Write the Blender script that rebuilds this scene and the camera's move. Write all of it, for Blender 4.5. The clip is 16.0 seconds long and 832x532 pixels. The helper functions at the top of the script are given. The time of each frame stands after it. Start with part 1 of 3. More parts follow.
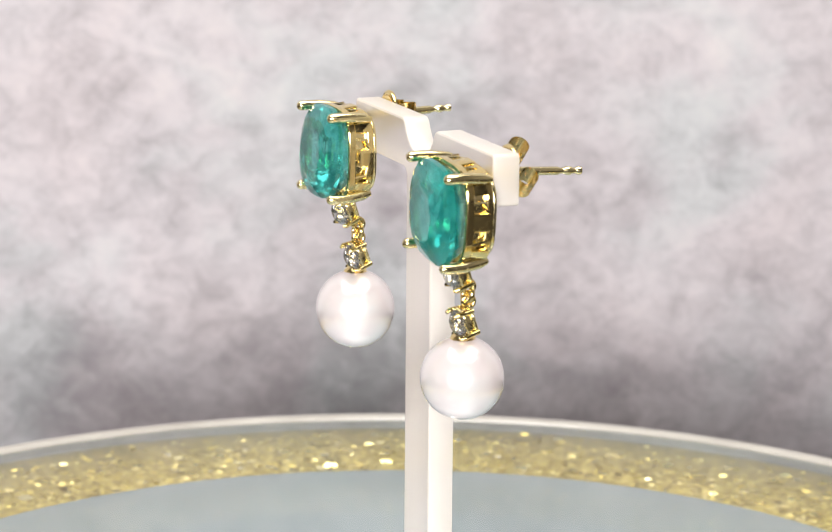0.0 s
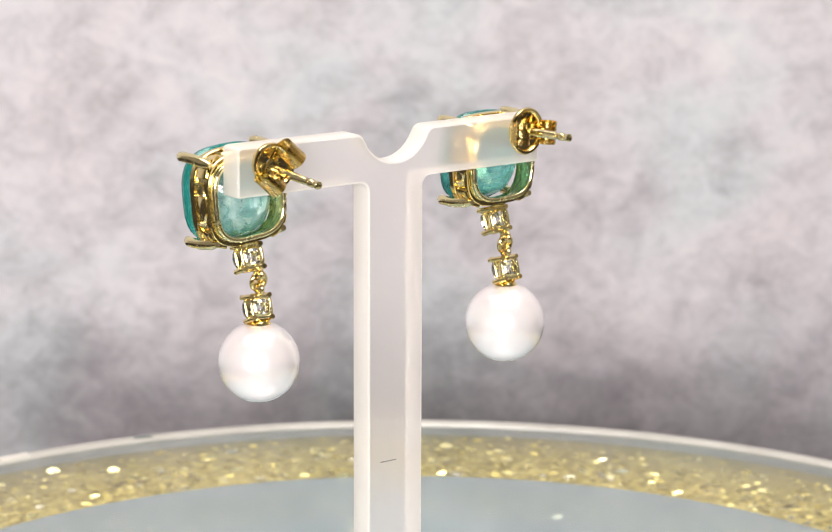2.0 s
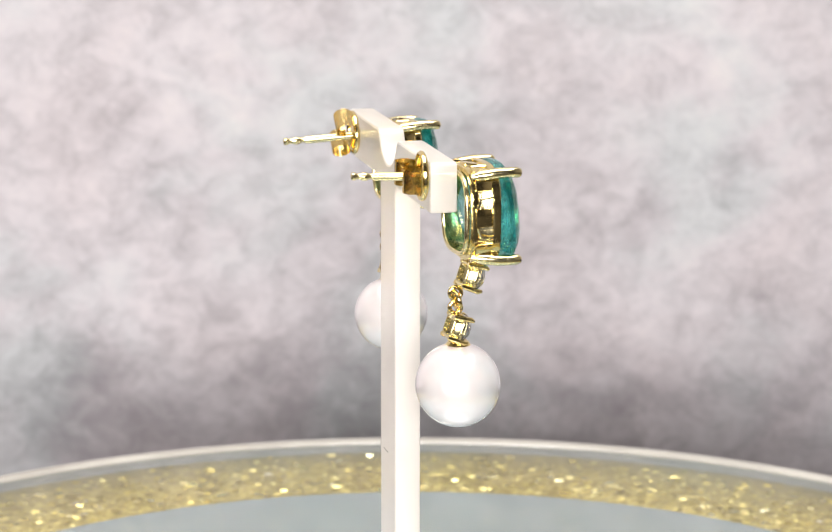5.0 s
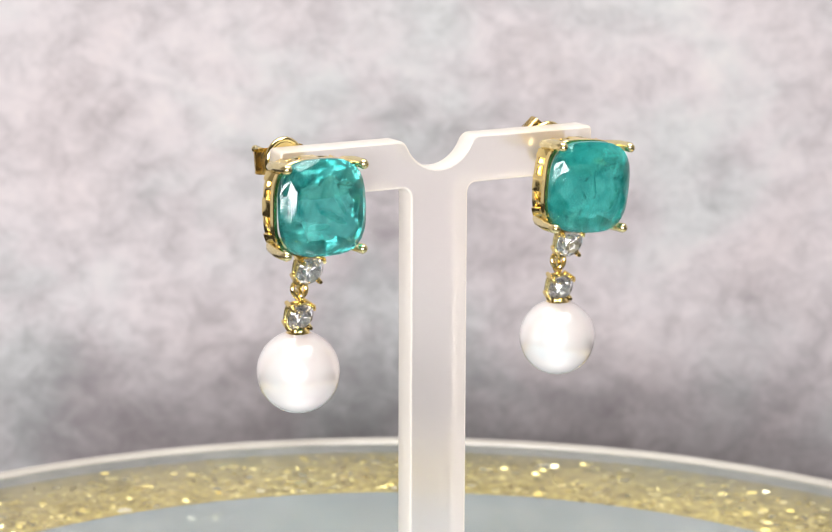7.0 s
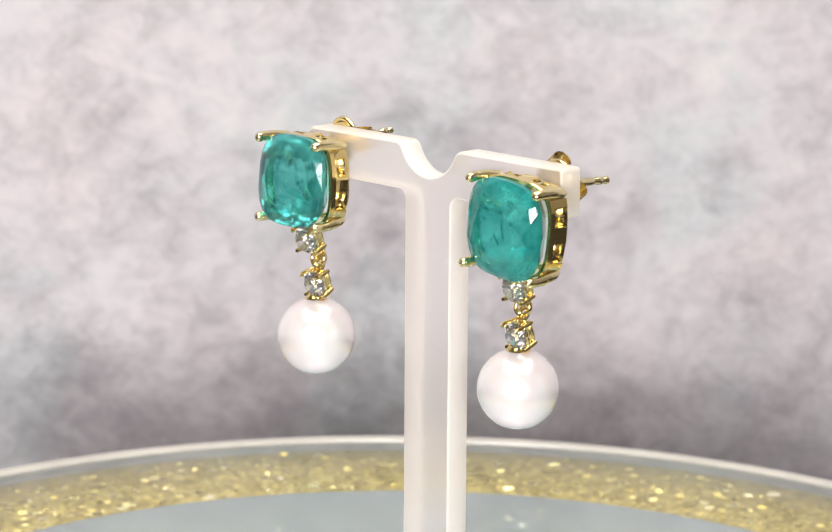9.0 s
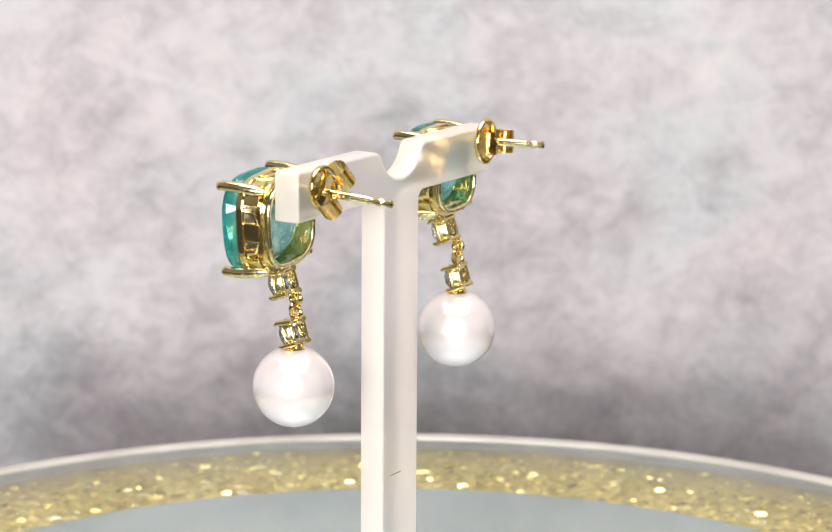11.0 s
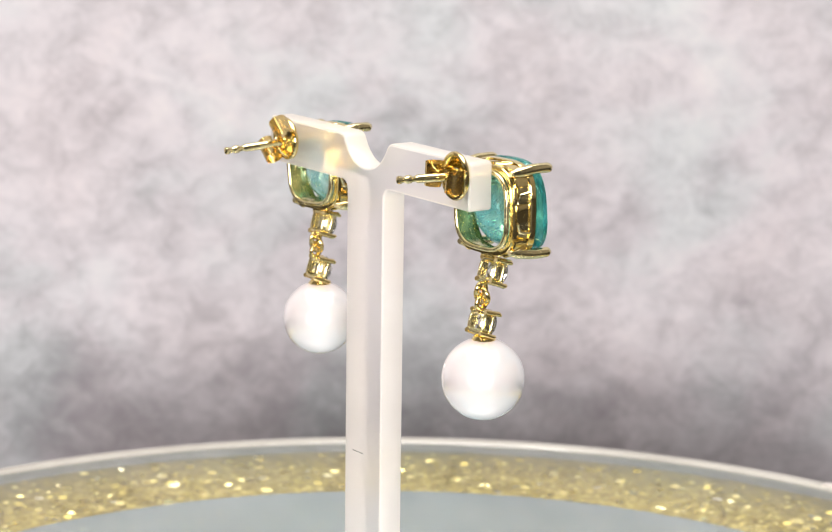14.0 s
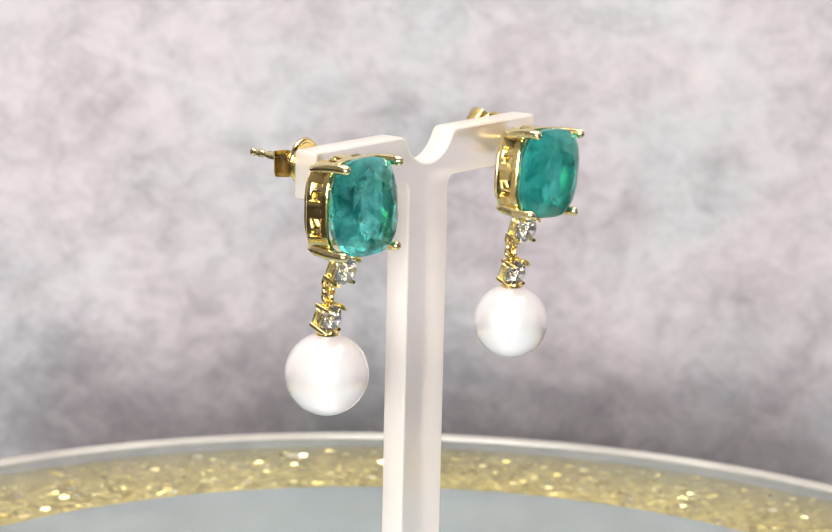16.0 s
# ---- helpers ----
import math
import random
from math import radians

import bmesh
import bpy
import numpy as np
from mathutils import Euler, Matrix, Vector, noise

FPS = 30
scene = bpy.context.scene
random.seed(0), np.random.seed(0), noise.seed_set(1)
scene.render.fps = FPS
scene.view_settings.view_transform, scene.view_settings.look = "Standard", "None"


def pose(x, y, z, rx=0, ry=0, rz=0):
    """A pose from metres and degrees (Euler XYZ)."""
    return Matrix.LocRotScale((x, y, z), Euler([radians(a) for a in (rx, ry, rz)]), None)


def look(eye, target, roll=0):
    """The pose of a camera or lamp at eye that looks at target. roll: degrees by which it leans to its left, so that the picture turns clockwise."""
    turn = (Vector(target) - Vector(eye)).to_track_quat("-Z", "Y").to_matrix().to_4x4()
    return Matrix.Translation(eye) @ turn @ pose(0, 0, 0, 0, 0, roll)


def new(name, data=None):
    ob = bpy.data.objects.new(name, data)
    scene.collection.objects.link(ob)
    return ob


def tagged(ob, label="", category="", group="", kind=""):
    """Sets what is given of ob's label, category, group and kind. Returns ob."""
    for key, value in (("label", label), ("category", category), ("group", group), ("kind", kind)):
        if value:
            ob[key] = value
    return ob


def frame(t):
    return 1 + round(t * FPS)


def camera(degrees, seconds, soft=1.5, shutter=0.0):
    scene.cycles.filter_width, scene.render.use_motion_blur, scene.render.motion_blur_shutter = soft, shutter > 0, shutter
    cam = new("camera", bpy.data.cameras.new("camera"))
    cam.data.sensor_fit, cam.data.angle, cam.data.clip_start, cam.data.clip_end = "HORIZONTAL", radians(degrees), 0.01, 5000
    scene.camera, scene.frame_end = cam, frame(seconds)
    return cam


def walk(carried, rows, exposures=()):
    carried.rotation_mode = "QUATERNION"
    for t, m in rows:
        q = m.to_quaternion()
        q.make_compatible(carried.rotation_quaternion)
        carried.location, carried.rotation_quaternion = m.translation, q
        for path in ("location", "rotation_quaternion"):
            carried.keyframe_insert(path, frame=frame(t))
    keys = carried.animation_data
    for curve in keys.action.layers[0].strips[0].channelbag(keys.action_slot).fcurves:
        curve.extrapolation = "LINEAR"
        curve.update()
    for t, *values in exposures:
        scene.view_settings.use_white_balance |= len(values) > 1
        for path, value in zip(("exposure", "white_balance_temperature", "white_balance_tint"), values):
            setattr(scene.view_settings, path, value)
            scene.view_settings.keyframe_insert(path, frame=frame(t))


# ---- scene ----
# ---- camera: hand-held, a forearm's length from the turntable ----
def shot(x, y, z, yaw, pitch, roll):
    """Camera at (x, y, z) looking along +y, turned left by yaw, up by pitch, leaning left by roll."""
    return pose(x, y, z, 0, 0, yaw) @ pose(0, 0, 0, 90 + pitch) @ pose(0, 0, 0, 0, 0, roll)


cam = camera(19.30, 16.0, soft=1.15)
cam.data.dof.use_dof, cam.data.dof.focus_distance, cam.data.dof.aperture_fstop = True, 0.252, 66.0
walk(cam, [
    (0.0, shot(0.00029, -0.24912, 0.10085, -0.101, -12.726, 0.508)),
    (0.5, shot(0.00011, -0.24805, 0.10071, 0.158, -12.692, 0.478)),
    (1.0, shot(0.00015, -0.24763, 0.10059, 0.244, -12.691, 0.490)),
    (1.5, shot(0.00035, -0.24880, 0.10069, 0.169, -12.636, 0.361)),
    (2.0, shot(0.00069, -0.24975, 0.10077, 0.031, -12.553, 0.239)),
    (2.5, shot(0.00085, -0.25111, 0.10095, -0.027, -12.424, 0.114)),
    (3.0, shot(0.00085, -0.25198, 0.10104, -0.068, -12.301, 0.000)),
    (3.5, shot(0.00071, -0.25244, 0.10100, -0.063, -12.215, 0.083)),
    (4.0, shot(0.00046, -0.25236, 0.10092, 0.090, -12.171, 0.140)),
    (6.5, shot(-0.00029, -0.25313, 0.10090, -0.187, -12.111, 0.098)),
    (7.0, shot(-0.00023, -0.25298, 0.10092, -0.258, -12.094, 0.195)),
    (7.5, shot(-0.00034, -0.25272, 0.10098, -0.265, -12.068, 0.202)),
    (8.0, shot(-0.00030, -0.25261, 0.10107, -0.195, -12.061, 0.276)),
    (8.5, shot(-0.00011, -0.25277, 0.10110, -0.202, -12.079, 0.387)),
    (9.0, shot(0.00012, -0.25319, 0.10102, -0.198, -12.073, 0.385)),
    (11.5, shot(0.00100, -0.25380, 0.10106, -0.118, -12.090, 0.485)),
    (12.0, shot(0.00055, -0.25352, 0.10111, -0.050, -12.089, 0.633)),
    (12.5, shot(0.00042, -0.25349, 0.10115, -0.012, -12.079, 0.729)),
    (13.0, shot(0.00043, -0.25396, 0.10108, -0.046, -12.055, 0.788)),
    (13.5, shot(0.00036, -0.25483, 0.10101, -0.197, -12.048, 0.806)),
    (14.0, shot(0.00017, -0.25549, 0.10113, -0.306, -12.034, 0.837)),
    (14.5, shot(-0.00011, -0.25527, 0.10105, -0.400, -12.050, 0.861)),
    (15.0, shot(-0.00030, -0.25493, 0.10091, -0.473, -12.107, 1.045)),
    (15.5, shot(-0.00052, -0.25483, 0.10098, -0.491, -12.166, 1.149)),
    (16.0, shot(-0.00067, -0.25431, 0.10100, -0.469, -12.166, 1.296)),
])

# ---- world and lamps: an indoor display lit by ceiling panels ----
world = bpy.data.worlds.new("world")
scene.world = world
world.use_nodes = True
world.node_tree.nodes["Background"].inputs[0].default_value = (0.85, 0.88, 1.0, 1)
world.node_tree.nodes["Background"].inputs[1].default_value = 0.25
scene.view_settings.exposure = 0.0


def area_lamp(name, eye, target, w, h, watts, colour):
    data = bpy.data.lights.new(name, "AREA")
    data.shape, data.size, data.size_y, data.energy, data.color = "RECTANGLE", w, h, watts, colour
    ob = new(name, data)
    ob.matrix_world = look(eye, target)
    return ob


area_lamp("ceiling_panel_lamp", (0.0, -0.20, 2.15), (0, -0.15, 0.0), 2.2, 1.7, 75.0, (1.0, 0.96, 0.925))
area_lamp("front_softbox_lamp", (-0.12, -0.95, 0.19), (0, 0.05, 0.05), 0.70, 0.31, 14.2, (1.0, 0.97, 0.965))

# ---- materials ----
def material(name):
    mat = bpy.data.materials.new(name)
    mat.use_nodes = True
    nt = mat.node_tree
    return mat, nt, nt.nodes["Principled BSDF"]


def node(nt, kind, **values):
    nd = nt.nodes.new(kind)
    for key, value in values.items():
        nd.inputs[key.replace("_", " ")].default_value = value
    return nd


def coords(nt, scale=1.0, offset=(0, 0, 0)):
    tc = nt.nodes.new("ShaderNodeTexCoord")
    mp = nt.nodes.new("ShaderNodeMapping")
    mp.inputs["Scale"].default_value = (scale, scale, scale)
    mp.inputs["Location"].default_value = offset
    nt.links.new(tc.outputs["Object"], mp.inputs["Vector"])
    return mp.outputs["Vector"]


def cloud(nt, vec, scale, detail=4.0, rough=0.55, distortion=0.0):
    nd = node(nt, "ShaderNodeTexNoise", Scale=scale, Detail=detail, Roughness=rough, Distortion=distortion)
    nt.links.new(vec, nd.inputs["Vector"])
    return nd.outputs["Fac"]


def ramp(nt, fac, *stops):
    nd = nt.nodes.new("ShaderNodeValToRGB")
    els = nd.color_ramp.elements
    while len(els) < len(stops):
        els.new(0.5)
    for el, (at, col) in zip(els, stops):
        el.position, el.color = at, (*col, 1)
    nt.links.new(fac, nd.inputs["Fac"])
    return nd.outputs["Color"]


def bump(nt, bsdf, height, strength, distance):
    nd = node(nt, "ShaderNodeBump", Strength=strength, Distance=distance)
    nt.links.new(height, nd.inputs["Height"])
    nt.links.new(nd.outputs["Normal"], bsdf.inputs["Normal"])


def mixed(nt, fac, a, b):
    """Mix of two colours by fac (a socket or a number)."""
    nd = nt.nodes.new("ShaderNodeMix")
    nd.data_type = "RGBA"
    for key, val in ((0, fac), (6, a), (7, b)):
        if isinstance(val, (int, float, tuple)):
            nd.inputs[key].default_value = val
        else:
            nt.links.new(val, nd.inputs[key])
    return nd.outputs[2]


def maths(nt, op, a, b):
    nd = nt.nodes.new("ShaderNodeMath")
    nd.operation = op
    for k, v in enumerate((a, b)):
        if isinstance(v, (int, float)):
            nd.inputs[k].default_value = v
        else:
            nt.links.new(v, nd.inputs[k])
    return nd.outputs[0]


def see_through(nt, bsdf, share):
    """Lets a share of the light pass straight on, as thin milky plastic does."""
    mix, clear = nt.nodes.new("ShaderNodeMixShader"), nt.nodes.new("ShaderNodeBsdfTransparent")
    mix.inputs[0].default_value = share
    nt.links.new(bsdf.outputs[0], mix.inputs[1])
    nt.links.new(clear.outputs[0], mix.inputs[2])
    nt.links.new(mix.outputs[0], nt.nodes["Material Output"].inputs["Surface"])


def gold_material(name, colour, rough):
    mat, nt, b = material(name)
    vec = coords(nt)
    b.inputs["Metallic"].default_value = 1.0
    tone = cloud(nt, vec, 900, 3)
    nt.links.new(ramp(nt, tone, (0.3, tuple(c * 0.86 for c in colour)), (0.7, colour)), b.inputs["Base Color"])
    nt.links.new(ramp(nt, cloud(nt, vec, 2200, 2), (0.3, (rough * 0.6,) * 3), (0.7, (rough * 1.5,) * 3)), b.inputs["Roughness"])
    bump(nt, b, cloud(nt, vec, 900, 3), 0.05, 0.00005)
    return mat


GOLD = gold_material("polished_gold", (1.0, 0.80, 0.36), 0.12)
GOLD_PALE = gold_material("pale_gold", (1.0, 0.87, 0.48), 0.19)


def emerald_material(name, deep, milk, pale, veil, offset):
    """Coloured glass with milky inclusions and small feathers; light's shorter path is painted in, paler towards the
    culet.
    """
    mat, nt, b = material(name)
    vec = coords(nt, 1.0, offset)
    b.inputs["Roughness"].default_value = 0.04
    b.inputs["IOR"].default_value = 1.58
    patches = cloud(nt, vec, 300, 7, 0.68, 1.6)
    specks = cloud(nt, vec, 1300, 3, 0.6, 0.5)
    col = ramp(nt, patches, (0.35, deep), (0.55, tuple(0.5 * (d + m) for d, m in zip(deep, milk))), (0.72, milk))
    dark = ramp(nt, specks, (0.33, (0.25, 0.30, 0.30)), (0.39, (1, 1, 1)))
    mul = nt.nodes.new("ShaderNodeMix")
    mul.data_type, mul.blend_type = "RGBA", "MULTIPLY"
    mul.inputs[0].default_value = 1.0
    nt.links.new(col, mul.inputs[6])
    nt.links.new(dark, mul.inputs[7])
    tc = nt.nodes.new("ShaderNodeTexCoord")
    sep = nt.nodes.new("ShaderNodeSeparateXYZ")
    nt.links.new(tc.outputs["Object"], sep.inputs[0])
    # less light is lost through the back: put into the base colour by depth
    path_tint = node(nt, "ShaderNodeMapRange", From_Min=-0.0042, From_Max=-0.0022)
    nt.links.new(sep.outputs["Y"], path_tint.inputs[0])
    nt.links.new(mixed(nt, maths(nt, "MULTIPLY", path_tint.outputs[0], ramp(nt, patches, (0.40, (0.6,) * 3), (0.62, (1, 1, 1)))), mul.outputs[2], (*pale, 1)), b.inputs["Base Color"])
    trans = ramp(nt, patches, (0.35, (1 - veil,) * 3), (0.72, (max(0.0, 0.8 - veil),) * 3))
    nt.links.new(trans, b.inputs["Transmission Weight"])
    bump(nt, b, patches, 0.06, 0.0002)
    return mat


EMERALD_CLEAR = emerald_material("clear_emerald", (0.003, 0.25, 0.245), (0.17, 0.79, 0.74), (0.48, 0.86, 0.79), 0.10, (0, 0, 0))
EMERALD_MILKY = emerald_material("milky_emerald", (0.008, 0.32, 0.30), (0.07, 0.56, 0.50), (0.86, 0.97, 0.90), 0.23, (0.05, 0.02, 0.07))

FISSURE, nt, b = material("dark_fissure")
vec = coords(nt)
nt.links.new(ramp(nt, cloud(nt, vec, 2500, 4), (0.3, (0.004, 0.10, 0.09)), (0.7, (0.02, 0.22, 0.19))), b.inputs["Base Color"])
b.inputs["Roughness"].default_value = 0.3
see_through(nt, b, 0.3)

DIAMOND, nt, b = material("diamond")
b.inputs["Base Color"].default_value = (1, 1, 1, 1)
b.inputs["Roughness"].default_value = 0.0
b.inputs["IOR"].default_value = 2.4
b.inputs["Transmission Weight"].default_value = 0.93

PEARL, nt, b = material("pearl_nacre")
vec = coords(nt)
nt.links.new(ramp(nt, cloud(nt, vec, 180, 3), (0.32, (0.90, 0.80, 0.80)), (0.5, (0.90, 0.86, 0.845)), (0.68, (0.82, 0.87, 0.90))), b.inputs["Base Color"])
b.inputs["Metallic"].default_value = 0.36
b.inputs["Roughness"].default_value = 0.26
b.inputs["Thin Film Thickness"].default_value = 480.0
b.inputs["Thin Film IOR"].default_value = 1.5
b.inputs["Coat Weight"].default_value = 1.0
b.inputs["Coat IOR"].default_value = 1.65
b.inputs["Coat Roughness"].default_value = 0.11
bump(nt, b, cloud(nt, vec, 900, 2), 0.05, 0.0001)

ACRYLIC, nt, b = material("milky_acrylic")
vec = coords(nt)
nt.links.new(ramp(nt, cloud(nt, vec, 120, 4), (0.3, (0.87, 0.825, 0.80)), (0.7, (0.90, 0.855, 0.835))), b.inputs["Base Color"])
b.inputs["Roughness"].default_value = 0.5
b.inputs["IOR"].default_value = 1.10
b.inputs["Transmission Weight"].default_value = 0.72
bump(nt, b, cloud(nt, vec, 60, 3), 0.02, 0.0005)
see_through(nt, b, 0.30)

# acrylic edges: gathered light and the gold's warm glow put into the colour
LIT_EDGE_AND_CHIP, nt, b = material("lit_acrylic_edge_and_chip")
vec = coords(nt)
nt.links.new(ramp(nt, cloud(nt, vec, 200, 4), (0.3, (0.92, 0.86, 0.785)), (0.7, (0.95, 0.90, 0.835))), b.inputs["Base Color"])
b.inputs["Roughness"].default_value = 0.35
b.inputs["Transmission Weight"].default_value = 0.32
see_through(nt, b, 0.22)

WALL, nt, b = material("mottled_grey_plaster")
# cloudy washes: broad pale and dark patches (x, z, radius, strength) with torn edges, over finer mottling; the low dark
# ones also paint in shade behind the turntable
WASHES_AND_SHADE = [
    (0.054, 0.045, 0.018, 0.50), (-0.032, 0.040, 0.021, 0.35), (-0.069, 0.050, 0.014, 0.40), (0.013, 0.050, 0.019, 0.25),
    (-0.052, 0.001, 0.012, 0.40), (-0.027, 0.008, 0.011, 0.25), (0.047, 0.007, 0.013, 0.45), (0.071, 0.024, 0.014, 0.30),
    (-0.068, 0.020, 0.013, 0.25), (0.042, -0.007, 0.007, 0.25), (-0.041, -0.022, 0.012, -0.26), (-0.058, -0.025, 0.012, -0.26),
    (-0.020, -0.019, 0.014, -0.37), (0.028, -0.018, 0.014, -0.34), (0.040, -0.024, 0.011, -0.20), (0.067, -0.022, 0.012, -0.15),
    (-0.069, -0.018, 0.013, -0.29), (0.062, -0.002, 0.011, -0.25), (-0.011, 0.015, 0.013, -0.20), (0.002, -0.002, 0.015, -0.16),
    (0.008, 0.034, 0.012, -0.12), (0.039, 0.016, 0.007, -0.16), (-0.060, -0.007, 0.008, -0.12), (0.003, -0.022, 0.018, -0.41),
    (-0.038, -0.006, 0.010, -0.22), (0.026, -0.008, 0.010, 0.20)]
vec = coords(nt, 1.0)
warp = node(nt, "ShaderNodeTexNoise", Scale=70.0, Detail=8.0, Roughness=0.70)
nt.links.new(vec, warp.inputs["Vector"])
shift = nt.nodes.new("ShaderNodeVectorMath")
shift.operation = "MULTIPLY_ADD"
nt.links.new(warp.outputs["Color"], shift.inputs[0])
shift.inputs[1].default_value = (0.038, 0.0, 0.032)
add = nt.nodes.new("ShaderNodeVectorMath")
add.operation = "ADD"
nt.links.new(vec, shift.inputs[2])
nt.links.new(shift.outputs[0], add.inputs[0])
add.inputs[1].default_value = (-0.019, 0.0, -0.016)
wash_and_shade = None
for x, z, r, strength in WASHES_AND_SHADE:
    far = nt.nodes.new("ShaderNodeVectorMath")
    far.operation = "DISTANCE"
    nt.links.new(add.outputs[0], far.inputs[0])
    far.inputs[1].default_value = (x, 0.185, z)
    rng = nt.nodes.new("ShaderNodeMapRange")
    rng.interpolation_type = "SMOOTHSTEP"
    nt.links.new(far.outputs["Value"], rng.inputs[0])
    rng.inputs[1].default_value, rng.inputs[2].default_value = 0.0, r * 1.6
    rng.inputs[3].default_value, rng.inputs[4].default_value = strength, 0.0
    wash_and_shade = rng.outputs[0] if wash_and_shade is None else maths(nt, "ADD", wash_and_shade, rng.outputs[0])
brush = nt.nodes.new("ShaderNodeMapping")
brush.inputs["Rotation"].default_value = (0, 0.45, 0)
brush.inputs["Scale"].default_value = (0.82, 1.0, 1.06)
nt.links.new(vec, brush.inputs["Vector"])
mid = cloud(nt, vec, 42, 8, 0.64, 0.15)
fine = cloud(nt, brush.outputs["Vector"], 180, 9, 0.74, 0.5)
tint = cloud(nt, vec, 30, 4, 0.55, 0.4)
blend = maths(nt, "ADD", maths(nt, "MULTIPLY", mid, 0.58), maths(nt, "MULTIPLY", fine, 1.42))
torn = ramp(nt, cloud(nt, brush.outputs["Vector"], 120, 10, 0.74, 0.7), (0.43, (0, 0, 0)), (0.50, (0.45,) * 3), (0.60, (1, 1, 1)))
blend = maths(nt, "ADD", blend, maths(nt, "MULTIPLY", maths(nt, "ADD", torn, -0.45), 0.09))
blend = maths(nt, "ADD", maths(nt, "ADD", blend, -0.47), maths(nt, "MULTIPLY", wash_and_shade, 0.52))
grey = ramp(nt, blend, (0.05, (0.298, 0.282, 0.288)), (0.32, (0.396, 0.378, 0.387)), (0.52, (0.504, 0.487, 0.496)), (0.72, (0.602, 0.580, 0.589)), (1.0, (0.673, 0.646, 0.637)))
hue = ramp(nt, tint, (0.34, (0.94, 0.99, 0.995)), (0.48, (1.0, 0.975, 0.995)), (0.66, (1.0, 0.95, 0.965)))
mul = nt.nodes.new("ShaderNodeMix")
mul.data_type, mul.blend_type = "RGBA", "MULTIPLY"
mul.inputs[0].default_value = 1.0
nt.links.new(grey, mul.inputs[6])
nt.links.new(hue, mul.inputs[7])
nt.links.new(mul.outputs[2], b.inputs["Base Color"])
b.inputs["Roughness"].default_value = 0.8
bump(nt, b, fine, 0.10, 0.001)

ROOM, nt, b = material("room_paint")
vec = coords(nt)
nt.links.new(ramp(nt, cloud(nt, vec, 3, 4), (0.3, (0.62, 0.60, 0.58)), (0.7, (0.72, 0.70, 0.68))), b.inputs["Base Color"])
b.inputs["Roughness"].default_value = 0.8

# dark and brown-grey tones chosen for what the gold reflects
DARK_SURROUND, nt, b = material("dark_reflection_surround")
vec = coords(nt)
nt.links.new(ramp(nt, cloud(nt, vec, 3, 4), (0.3, (0.035, 0.032, 0.03)), (0.7, (0.055, 0.05, 0.046))), b.inputs["Base Color"])
b.inputs["Roughness"].default_value = 0.8

SIDE_SURROUND, nt, b = material("brown_grey_reflection_surround")
vec = coords(nt)
nt.links.new(ramp(nt, cloud(nt, vec, 3, 4), (0.3, (0.30, 0.27, 0.24)), (0.7, (0.38, 0.345, 0.31))), b.inputs["Base Color"])
b.inputs["Roughness"].default_value = 0.8

TABLE, nt, b = material("grey_table_top")
vec = coords(nt)
nt.links.new(ramp(nt, cloud(nt, vec, 25, 5), (0.3, (0.022, 0.020, 0.018)), (0.7, (0.035, 0.032, 0.03))), b.inputs["Base Color"])
b.inputs["Roughness"].default_value = 0.9
b.inputs["Specular IOR Level"].default_value = 0.05

DISC, nt, b = material("smoked_mirror_disc")
vec = coords(nt)
nt.links.new(ramp(nt, cloud(nt, vec, 40, 4), (0.3, (0.220, 0.262, 0.277)), (0.7, (0.281, 0.327, 0.342))), b.inputs["Base Color"])
nt.links.new(ramp(nt, cloud(nt, vec, 90, 3), (0.3, (0.03, 0.03, 0.03)), (0.7, (0.07, 0.07, 0.07))), b.inputs["Roughness"])
b.inputs["Metallic"].default_value = 0.22

RESIN, nt, b = material("clear_resin")
vec = coords(nt)
b.inputs["Base Color"].default_value = (0.97, 0.985, 0.98, 1)
nt.links.new(ramp(nt, cloud(nt, vec, 70, 3), (0.4, (0.0,) * 3), (0.7, (0.02,) * 3)), b.inputs["Roughness"])
b.inputs["IOR"].default_value = 1.5
b.inputs["Transmission Weight"].default_value = 1.0

FEATHER, nt, b = material("pale_feather_inclusion")
vec = coords(nt)
nt.links.new(ramp(nt, cloud(nt, vec, 2500, 4), (0.3, (0.60, 0.90, 0.86)), (0.7, (0.92, 0.98, 0.96))), b.inputs["Base Color"])
b.inputs["Roughness"].default_value = 0.3
see_through(nt, b, 0.5)

CLEAR_RIM, nt, b = material("clear_rim_band")
vec = coords(nt)
nt.links.new(ramp(nt, cloud(nt, vec, 60, 4), (0.3, (0.13, 0.14, 0.135)), (0.7, (0.18, 0.19, 0.18))), b.inputs["Base Color"])
b.inputs["Roughness"].default_value = 0.5
b.inputs["IOR"].default_value = 1.12

RIM, nt, b = material("pale_polished_rim")
vec = coords(nt)
nt.links.new(ramp(nt, cloud(nt, vec, 80, 4), (0.3, (0.37, 0.35, 0.31)), (0.7, (0.49, 0.47, 0.42))), b.inputs["Base Color"])
b.inputs["Roughness"].default_value = 0.25

GLITTER_BED, nt, b = material("gold_glitter_bed")
vec = coords(nt)
# the glitter thins out towards the outer edge of the ring
ray = nt.nodes.new("ShaderNodeVectorMath")
ray.operation = "LENGTH"
nt.links.new(vec, ray.inputs[0])
thin = node(nt, "ShaderNodeMapRange", From_Min=0.076, From_Max=0.0945)
grain = cloud(nt, vec, 500, 5, 0.65)
nt.links.new(maths(nt, "ADD", ray.outputs["Value"], maths(nt, "MULTIPLY", maths(nt, "ADD", grain, -0.5), 0.016)), thin.inputs[0])
